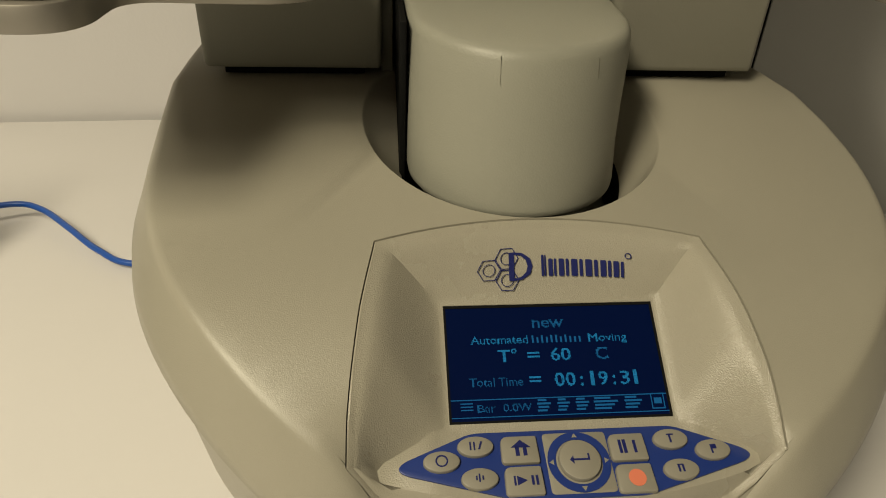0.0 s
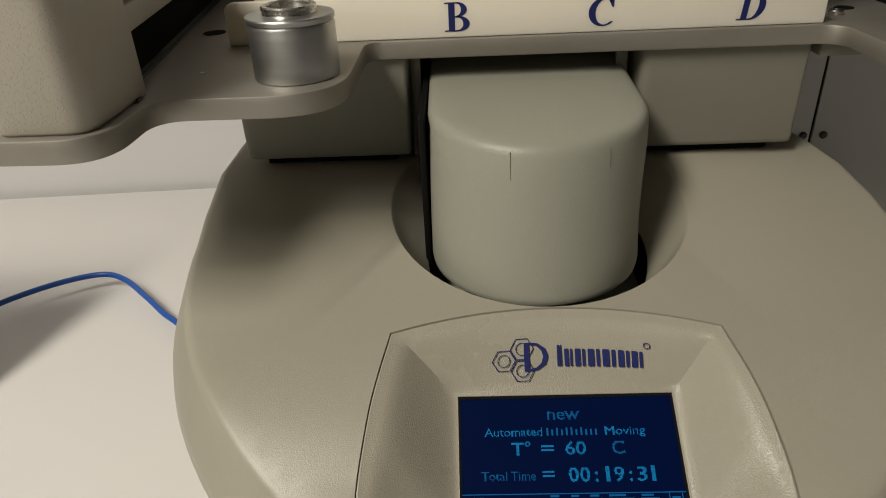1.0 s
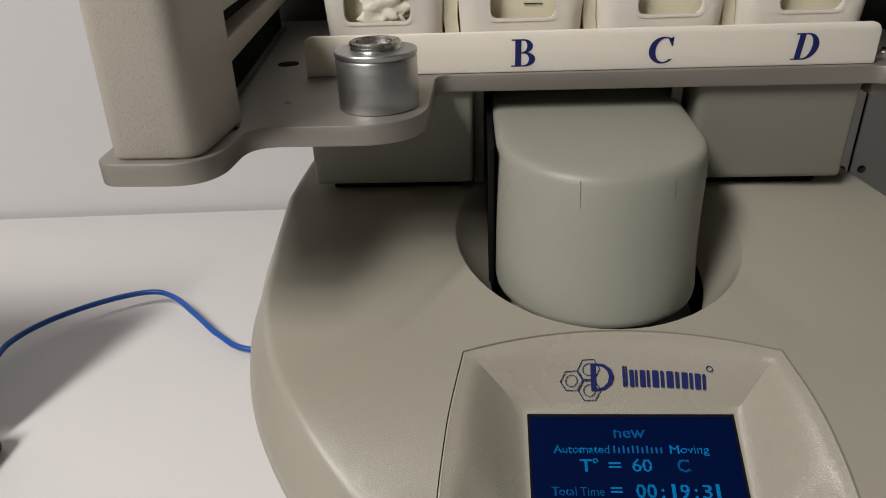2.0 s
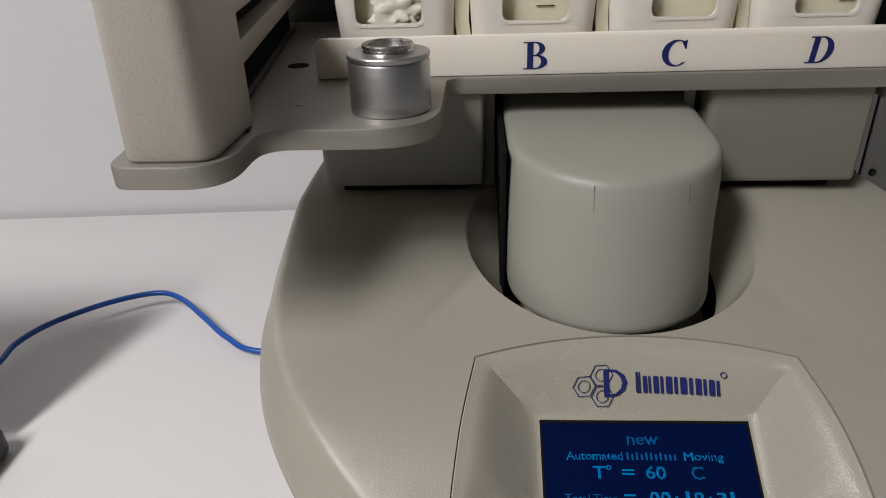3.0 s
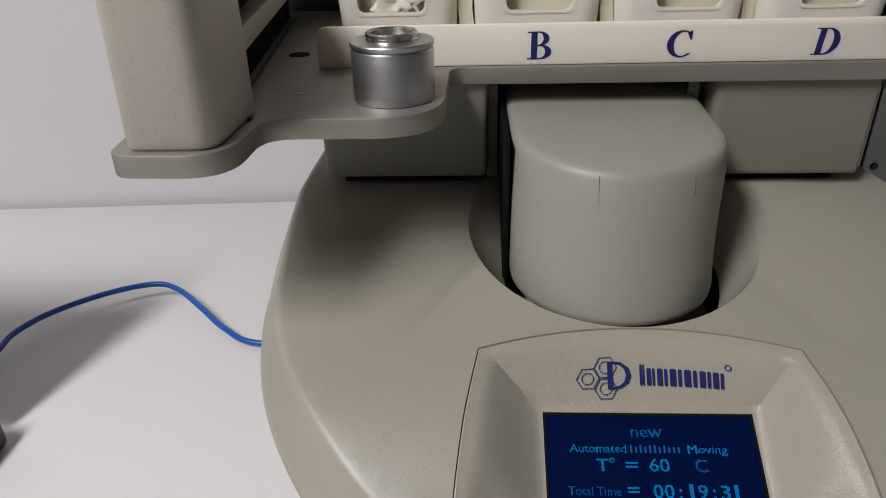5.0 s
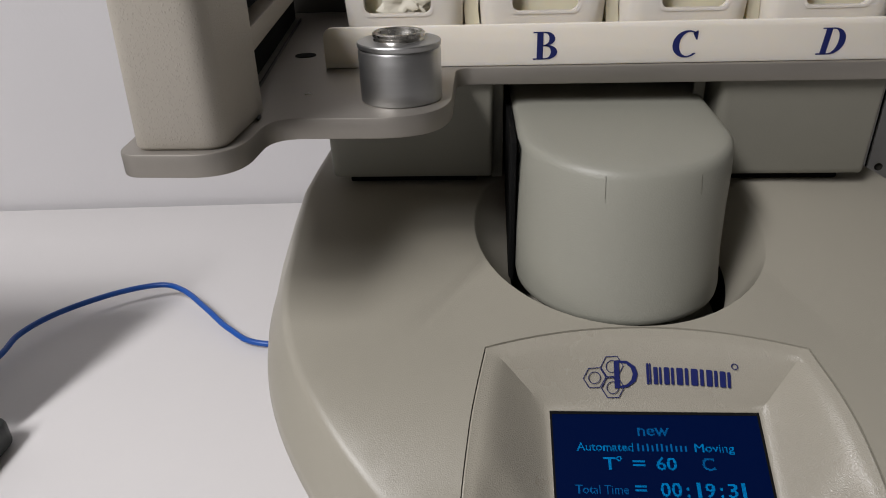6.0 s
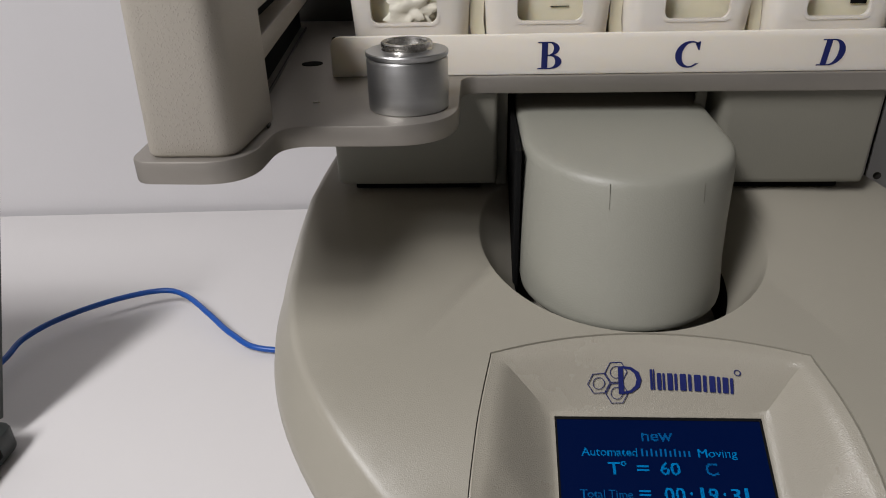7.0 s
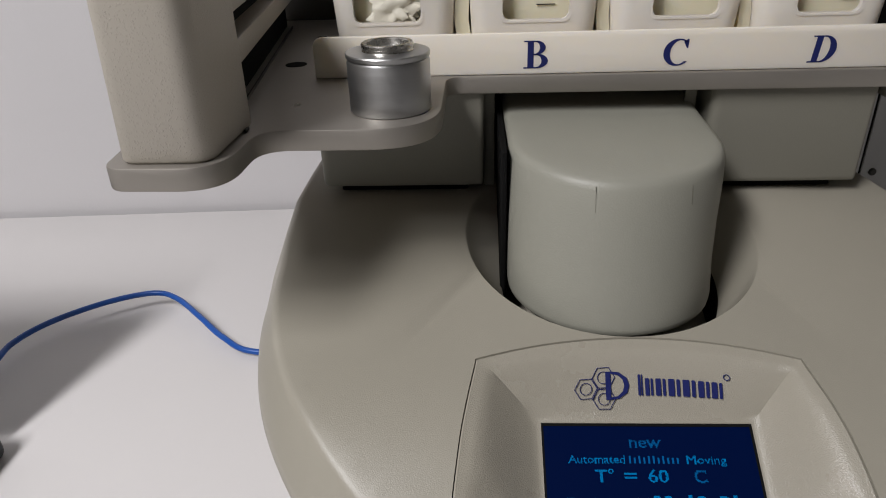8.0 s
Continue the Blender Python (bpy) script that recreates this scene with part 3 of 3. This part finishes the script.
for x0, w, top in ((-0.0024, 0.0022, 0.0212), (0.0010, 0.0038, 0.0194), (0.0060, 0.0048, 0.0194), (0.0120, 0.0056, 0.0194), (0.0188, 0.0060, 0.0194), (0.0260, 0.0052, 0.0194), (0.0322, 0.0050, 0.0194)):
    # a heavy and a thin stroke stand for each sign of the printed word
    y0 = 0.0112
    for a, b in ((0.0, 0.52), (0.70, 0.98)):
        r = 0.0005 if w > 0.002 else 0.0002
        part("emblem_bar", on_facet(flat([fillet([(x0 + w * a, y0, r), (x0 + w * b, y0, r), (x0 + w * b, top, r), (x0 + w * a, top, r)], 3)], LM, 0.0003)), NAVY, panel, "", 0)
part("emblem_mark", on_facet(ring_strip(circle(0.0392, 0.0226, 0.0016, 16), circle(0.0392, 0.0226, 0.0012, 16), LM, 0.0003)), NAVY, panel, "", 0)

# ---- autosampler above the unit ----
sampler = thing("autosampler", "beige autosampler deck with aluminium plate above the synthesizer", "autosampler", (0, 0.15, 0.206))


def sput(bm):
    bmesh.ops.translate(bm, verts=bm.verts, vec=(0, -0.15, -0.206))
    return bm


def leg_box(x0, x1):
    a = fillet([(x0, 0.150, 0.006), (x1, 0.150, 0.003), (x1, 0.300, 0.003), (x0, 0.300, 0.006)], 5)
    rings = []
    for d, z in ((0.0025, 0.2125), (0.0010, 0.2129), (0.0003, 0.2138), (0.0, 0.216), (-0.0005, 0.2715)):
        rings.append([(x, y, z) for x, y in inset(a, d)])
    return loft(rings)


part("leg_box", sput(leg_box(-0.178, -0.075)), BOXGREY, sampler, "grey painted leg casing")
part("leg_box", sput(leg_box(0.0600, 0.154)), BOXGREY, sampler, "grey painted leg casing")
# black blocks fill the shadow gap between leg boxes and lid
for x0, x1 in ((-0.168, -0.085), (0.068, 0.144)):
    part("leg_gap_shade", sput(rounded_box(x0, x1, 0.160, 0.290, 0.2062, 0.2124, 0.002, 0.0005, 2)), BLACK, sampler)
for x in (-0.0715, 0.0515):
    part("guide_strip", sput(rounded_box(x - 0.0035, x + 0.0035, 0.165, 0.168, 0.2065, 0.2715, 0.001, 0.0005, 2)), BOXGREY, sampler)
part("side_bracket", sput(rounded_box(0.1595, 0.192, 0.150, 0.240, 0.2640, 0.2724, 0.002, 0.0006, 3)), BOXGREY, sampler, "grey bracket under the plate")
part("back_panel", sput(rounded_box(-0.17, 0.15, 0.302, 0.310, 0.2065, 0.2715, 0.001, 0.0005, 2)), BLACK, sampler)

PLATE = fillet([(-0.234, 0.0025, 0.010), (-0.183, 0.001, 0.020), (-0.181, 0.0500, 0.014), (-0.0970, 0.0490, 0.032), (-0.0965, 0.1455, 0.010), (0.165, 0.1435, 0.012), (0.166, 0.060, 0.02), (0.24, 0.060, 0.02), (0.24, 0.480, 0.01), (-0.275, 0.480, 0.01)], 10)
part("deck_plate", sput(prism(PLATE, 0.2725, 0.283, 0.0009)), ALU_TOP, sampler, "thick milled aluminium deck plate with rounded cut-outs", 25)
# flat black discs paint the shade inside the bored holes
part("plate_hole", sput(disc_rings([(0.0068, 0.2828), (0.0068, 0.2834), (0.0062, 0.2834)], 28, -0.1945, 0.185)), BLACK, sampler, "dark bored hole")
part("plate_hole", sput(disc_rings([(0.0055, 0.2828), (0.0055, 0.2834), (0.0050, 0.2834)], 28, 0.185, 0.185)), BLACK, sampler, "dark bored hole")
part("plate_chip", sput(prism([(-0.1738, 0.0905), (-0.1704, 0.0912), (-0.1722, 0.0934)], 0.2829, 0.2835, 0.0001)), WHITE, sampler, "tiny pale chip of paper")


def column():
    rings = []
    for d, z in ((0.0016, 0.2830), (0.0016, 0.2838), (0.0006, 0.2839), (0.0, 0.2848), (0.0, 0.371), (0.001, 0.372)):
        k = (0.284 - z) * 0.03
        o = fillet([(-0.2275 - k, 0.0060, 0.007), (-0.1880, 0.0058, 0.010), (-0.1862, 0.0595, 0.003), (-0.2285 - k, 0.0640, 0.003)], 6)
        rings.append([(x, y, z) for x, y in inset(o, d)])
    return loft(rings)


def turned(bm):
    bmesh.ops.rotate(bm, verts=bm.verts, cent=(-0.19, 0.0645, 0), matrix=Matrix.Rotation(radians(7), 3, "Z"))
    return bm


col = part("column", sput(column()), TEXTURED, sampler, "beige textured powder-coated upright column")
part("latch", sput(rounded_box(-0.1866, -0.1853, 0.046, 0.051, 0.2832, 0.2848, 0.0006, 0.0004, 2)), DARK, col, "small dark latch at the foot")
part("side_rail", sput(turned(rounded_box(-0.226, -0.1905, 0.0645, 0.348, 0.3090, 0.3205, 0.001, 0.001, 2))), TEXTURED, col, "beige horizontal rail")
part("side_panel", sput(turned(rounded_box(-0.226, -0.1905, 0.0645, 0.348, 0.3325, 0.371, 0.001, 0.001, 2))), TEXTURED, col)
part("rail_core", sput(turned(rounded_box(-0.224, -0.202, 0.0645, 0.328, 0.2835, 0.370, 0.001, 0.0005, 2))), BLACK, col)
part("floor_strip", sput(turned(rounded_box(-0.1975, -0.1965, 0.066, 0.32, 0.2831, 0.2850, 0.0002, 0.0002, 1))), DARK, col)
# dark sheet added where the plate fades into shadow at the back
part("rear_shade_sheet", sput(rounded_box(-0.3000, 0.21, 0.352, 0.358, 0.2835, 0.371, 0.001, 0.0005, 2)), DARK, sampler, "dark sheet standing for deep shade behind the racks")

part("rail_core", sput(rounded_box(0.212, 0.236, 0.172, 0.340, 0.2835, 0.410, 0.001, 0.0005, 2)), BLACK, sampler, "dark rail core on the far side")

# turned socket on the plate
post = part("socket_post", sput(disc_rings([(0.0198, 0.283), (0.0204, 0.2836), (0.0204, 0.3072), (0.0198, 0.3084), (0.0194, 0.3086), (0.0194, 0.3092), (0.0206, 0.3094), (0.0207, 0.3110), (0.0203, 0.3116), (0.0128, 0.3122)], 64, -0.1222, 0.0830)), TURNED, sampler, "turned aluminium socket post")
part("socket_ring", sput(disc_rings([(0.0128, 0.3120), (0.0124, 0.3126), (0.0124, 0.3135), (0.0128, 0.3138), (0.0128, 0.3152), (0.0122, 0.3158), (0.0106, 0.3158), (0.0100, 0.3152), (0.0098, 0.297), (0.0004, 0.2965)], 64, -0.1222, 0.0830, False, True)), STEEL, post, "bright worn steel ring")

# ---- rack tray with letters ----
tray = thing("rack_tray", "white plastic tray with navy letters on the aluminium plate", "tray", (-0.013, 0.147, 0.2832))


def tput(bm):
    bmesh.ops.translate(bm, verts=bm.verts, vec=(0.013, -0.147, -0.2832))
    return bm


def upright(outline, y0, y1, edge=0.0008):
    """A plate standing across the tray: outline in x and z."""
    bm = prism(outline, 0, y1 - y0, edge)
    bmesh.ops.transform(bm, matrix=Matrix(((1, 0, 0, 0), (0, 0, -1, y1), (0, 1, 0, 0), (0, 0, 0, 1))), verts=bm.verts)
    return bm


part("front_wall", tput(upright(fillet([(-0.1740, 0.2832, 0.001), (0.1560, 0.2832, 0.001), (0.1560, 0.3065, 0.006), (-0.1740, 0.3065, 0.006)], 6), 0.147, 0.1505)), WHITE, tray)
part("back_wall", tput(upright(fillet([(-0.1740, 0.2832, 0.001), (0.1560, 0.2832, 0.001), (0.1560, 0.3065, 0.006), (-0.1740, 0.3065, 0.006)], 6), 0.268, 0.2715)), WHITE, tray)
part("tray_floor", tput(rounded_box(-0.173, 0.1550, 0.1508, 0.2678, 0.2833, 0.2863, 0.001, 0.0005, 2)), WHITE, tray)


def arc(cx, cy, rx, ry, a0, a1, n=14):
    return [(cx + rx * math.cos(radians(a0 + (a1 - a0) * i / n)), cy + ry * math.sin(radians(a0 + (a1 - a0) * i / n))) for i in range(n + 1)]


def bowl(x, y0, y1, w, thick_mid, thick_end, n=18):
    """A half bowl of a serif letter between two heights, thick in the middle: outer arc and inner arc."""
    yc, h = (y0 + y1) / 2, (y1 - y0) / 2
    return arc(x, yc, w, h, -90, 90, n) + arc(x, yc, w - thick_mid, h - thick_end, 90, -90, n)


def letter_b(s):
    return [rect(0.02 * s, 0, 0.46 * s, 0.045 * s), rect(0.02 * s, 0.955 * s, 0.44 * s, s), rect(0.14 * s, 0.04 * s, 0.33 * s, 0.96 * s), bowl(0.40 * s, 0.5 * s, s, 0.30 * s, 0.18 * s, 0.05 * s), bowl(0.42 * s, 0.0, 0.53 * s, 0.36 * s, 0.20 * s, 0.05 * s), rect(0.30 * s, 0.48 * s, 0.44 * s, 0.53 * s)]


def letter_c(s):
    o = arc(0.48 * s, 0.5 * s, 0.47 * s, 0.52 * s, 50, 318, 26)
    i = arc(0.53 * s, 0.5 * s, 0.30 * s, 0.46 * s, 310, 56, 26)
    return [o + i, [(0.76 * s, 0.66 * s), (0.80 * s, 0.66 * s), (0.80 * s, s), (0.76 * s, s), (0.64 * s, 0.90 * s)]]


def letter_d(s):
    return [rect(0.02 * s, 0, 0.44 * s, 0.045 * s), rect(0.02 * s, 0.955 * s, 0.44 * s, s), rect(0.14 * s, 0.04 * s, 0.33 * s, 0.96 * s), bowl(0.40 * s, 0.0, s, 0.44 * s, 0.21 * s, 0.05 * s, 24)]


for outlines, x, wide, slant in ((letter_b(0.0156), -0.0524, 1.17, 0.0), (letter_c(0.0146), 0.0266, 1.16, 0.04), (letter_d(0.0148), 0.1074, 1.16, 0.10)):
    m = Matrix(((wide, slant, 0, x), (0, 0, -1, 0.1470), (0, 1, 0, 0.2865), (0, 0, 0, 1)))
    part("letter", tput(flat(outlines, m, 0.0003)), NAVY, tray, "navy serif letter", 0)


# ---- racks in the tray ----
def rack(x0, x1, wx0, wx1, seed):
    rng = random.Random(seed)
    yf, yb, z0, z1 = 0.1580, 0.2480, 0.2866, 0.360
    ob = thing("vial_rack", "white plastic vial rack with rounded window in the tray", "rack", ((x0 + x1) / 2, 0.20, z0), group="racks in the tray")
    mv = (-(x0 + x1) / 2, -0.20, -z0)

    def lp(bm):
        bmesh.ops.translate(bm, verts=bm.verts, vec=mv)
        return bm
    # shell with open top, flared upward; the front is closed round its window
    def plan(d, z):
        k = (z - 0.306) * 0.055
        return inset(fillet([(x0 - k, yf - k, 0.011), (x1 + k, yf - k, 0.011), (x1 + k, yb, 0.008), (x0 - k, yb, 0.008)], 6), d)
    zs = (z0, z0 + 0.001, 0.3122, 0.340, z1)
    bm = bmesh.new()
    for inner in (0.0, 0.0022):
        rings = [[(x, y, z) for x, y in plan(inner + (0.001 if z == z0 else 0), z)] for z in zs]
        loft(rings, inner == 0.0, False, bm=bm)
    part("shell", lp(bm_window(bm, wx0, wx1, yf)), WHITE, ob, "white plastic shell")
    part("window_frame", lp(upright_ring(wx0, wx1, 0.3118, 0.3405, yf - 0.0006)), WHITE, ob)
    part("lining", lp(rounded_box(x0 + 0.006, x1 - 0.006, yf + 0.0095, yb - 0.008, z0 + 0.003, 0.352, 0.006, 0.002, 4)), CREAM, ob, "cream inner block")
    if seed:
        return ob
    # a crumpled wipe inside, behind the window
    bm = bmesh.new()
    bmesh.ops.create_icosphere(bm, subdivisions=4, radius=1.0)
    off = Vector((seed * 3.1, 1.7, 0.4))
    for v in bm.verts:
        n = noise.noise(v.co * 2.2 + off) * 0.5 + abs(noise.noise(v.co * 5.0 + off)) * 0.35
        v.co *= 0.75 + n
    wide = (wx1 - wx0) * (0.42 if seed != 1 else 0.3)
    bmesh.ops.transform(bm, matrix=Matrix.Translation(((wx0 + wx1) / 2 + (0.004, -0.006, 0.008, -0.004)[seed], yf + 0.0075, 0.3125 + (0.006, 0.0, -0.001, 0.002)[seed])) @ Matrix.Diagonal((wide, 0.0050, 0.0120, 1)), verts=bm.verts)
    part("wipe", lp(bm), PAPER, ob, "crumpled cream wipe", 60)
    return ob


def bm_window(bm, wx0, wx1, yf):
    """Cuts the front faces where the window is."""
    for axis, c in ((0, wx0), (0, wx1)):
        bmesh.ops.bisect_plane(bm, geom=bm.verts[:] + bm.edges[:] + bm.faces[:], plane_co=(c, 0, 0), plane_no=(1, 0, 0))
    dead = []
    for f in bm.faces:
        c = f.calc_center_median()
        if wx0 < c.x < wx1 and 0.3123 < c.z < 0.3399 and c.y < yf + 0.006:
            dead.append(f)
    bmesh.ops.delete(bm, geom=dead, context="FACES")
    return bm


def upright_ring(x0, x1, z0, z1, y):
    """The rounded lip of a window: outer edge square, inner edge rounded."""
    inner = fillet([(x0, z0, 0.005), (x1, z0, 0.005), (x1, z1, 0.005), (x0, z1, 0.005)], 8)
    cx, cz = (x0 + x1) / 2, (z0 + z1) / 2
    outer = [(min(max(cx + (x - cx) * 1.0 + math.copysign(0.0016, x - cx), x0 - 0.0016), x1 + 0.0016), z + math.copysign(0.0016, z - cz)) for x, z in inner]
    m = Matrix(((1, 0, 0, 0), (0, 0, -1, y + 0.0035), (0, 1, 0, 0), (0, 0, 0, 1)))
    return ring_strip(outer, inner, m, 0.0035)


RACKS = ((-0.1620, -0.0925, -0.1500, -0.1110), (-0.0820, -0.0100, -0.0640, -0.0260), (-0.0005, 0.0715, 0.0210, 0.0580), (0.0805, 0.1520, 0.1010, 0.1365))
racks = [rack(*r, i) for i, r in enumerate(RACKS)]
# dark slit in the lining of the second rack, dark gap at the end of the last
for k, x0, x1, z0, z1 in ((1, -0.0440, -0.0330, 0.3186, 0.3190), (3, 0.1290, 0.1380, 0.3175, 0.3380)):
    bm = rounded_box(x0, x1, 0.1664, 0.1674, z0, z1, 0.0004, 0.0001, 2)
    bmesh.ops.translate(bm, verts=bm.verts, vec=-racks[k].location)
    part("dark_slit", bm, BLACK, racks[k], "dark slit in the lining")
for x, y in ((0.172, 0.168), (0.172, 0.262), (-0.192, 0.262)):
    part("plate_screw", sput(disc_rings([(0.0042, 0.2831), (0.0042, 0.2852), (0.0036, 0.2860), (0.0018, 0.2860), (0.0016, 0.2845)], 24, x, y)), STEEL, sampler)

for x0, x1 in ((-0.0915, -0.0832), (-0.0088, -0.0012), (0.0725, 0.0798)):
    rip = []
    for i in range(9):
        z = 0.2866 + 0.066 * i / 8
        w = 0.0006 * math.sin(i * 2.1 + x0 * 300)
        rip.append([(x0 + w, 0.166 + w, z), (x1 + w, 0.168 - w, z), (x1 + w, 0.24, z), (x0 + w, 0.24, z)])
    part("divider", tput(loft(rip)), CREAM, tray, "cream folded divider")

# ---- things on the bench ----
cable = thing("network_cable", "bright blue network cable lying in a loose bend on the bench", "cable", (-0.40, 0.30, 0.0))
bm = tube([(-0.56, 0.10, 0.004), (-0.535, 0.165, 0.006), (-0.519, 0.225, 0.011), (-0.517, 0.258, 0.014), (-0.496, 0.290, 0.017), (-0.456, 0.324, 0.018), (-0.416, 0.343, 0.017), (-0.388, 0.335, 0.015), (-0.354, 0.305, 0.012), (-0.322, 0.276, 0.008), (-0.285, 0.257, 0.005), (-0.20, 0.262, 0.0035), (-0.12, 0.30, 0.0035)], 0.0028)
bmesh.ops.translate(bm, verts=bm.verts, vec=(0.40, -0.30, 0))
part("jacket", bm, CABLE, cable)

laptop = thing("laptop", "black open laptop standing beside the instrument on the bench", "laptop", (-0.62, 0.02, 0.0))


def lput(bm):
    bmesh.ops.translate(bm, verts=bm.verts, vec=(0.62, -0.02, 0))
    return bm


deck = part("base", lput(rounded_box(-0.800, -0.446, -0.110, 0.134, 0.002, 0.024, 0.010, 0.003, 4)), LAPTOP, laptop)
bm = rounded_box(-0.800, -0.462, -0.004, 0.004, 0.0, 0.190, 0.002, 0.001, 3)
bmesh.ops.transform(bm, matrix=pose(0, 0.140, 0.020, -26, 0, 0), verts=bm.verts)
part("screen_lid", lput(bm), LAPTOP, laptop)
for y in (0.078, 0.098):
    part("port", lput(rounded_box(-0.4465, -0.4452, y, y + 0.013, 0.009, 0.016, 0.0004, 0.0002, 2)), BLACK, deck)
for x in (-0.78, -0.47):
    for y in (-0.09, 0.11):
        part("foot", lput(disc_rings([(0.006, 0.0), (0.006, 0.003)], 12, x, y)), BLACK, laptop)

cabinet = thing("steel_cabinet", "grey painted steel cabinet with a vertical joint and screws", "cabinet", (0.6, 0.45, 0.0))


def cput(bm):
    bmesh.ops.translate(bm, verts=bm.verts, vec=(-0.6, -0.45, 0))
    return bm


part("side_panel", cput(rounded_box(0.205, 0.2605, 0.335, 0.575, 0.0, 0.85, 0.001, 0.001, 2)), CABINET, cabinet)
part("body", cput(rounded_box(0.2625, 1.0, 0.335, 0.575, 0.0, 0.85, 0.001, 0.001, 2)), CABINET, cabinet)
part("joint", cput(rounded_box(0.2603, 0.2627, 0.3365, 0.57, 0.001, 0.849, 0.0002, 0.0002, 1)), BLACK, cabinet)
for x in (0.2545, 0.2722):
    bm = disc_rings([(0.0034, 0.0), (0.0034, 0.001), (0.0024, 0.0022), (0.001, 0.0024)], 20)
    bmesh.ops.transform(bm, matrix=pose(x, 0.335, 0.1445, 90, 0, 0), verts=bm.verts)
    part("screw", cput(bm), DARK, cabinet)
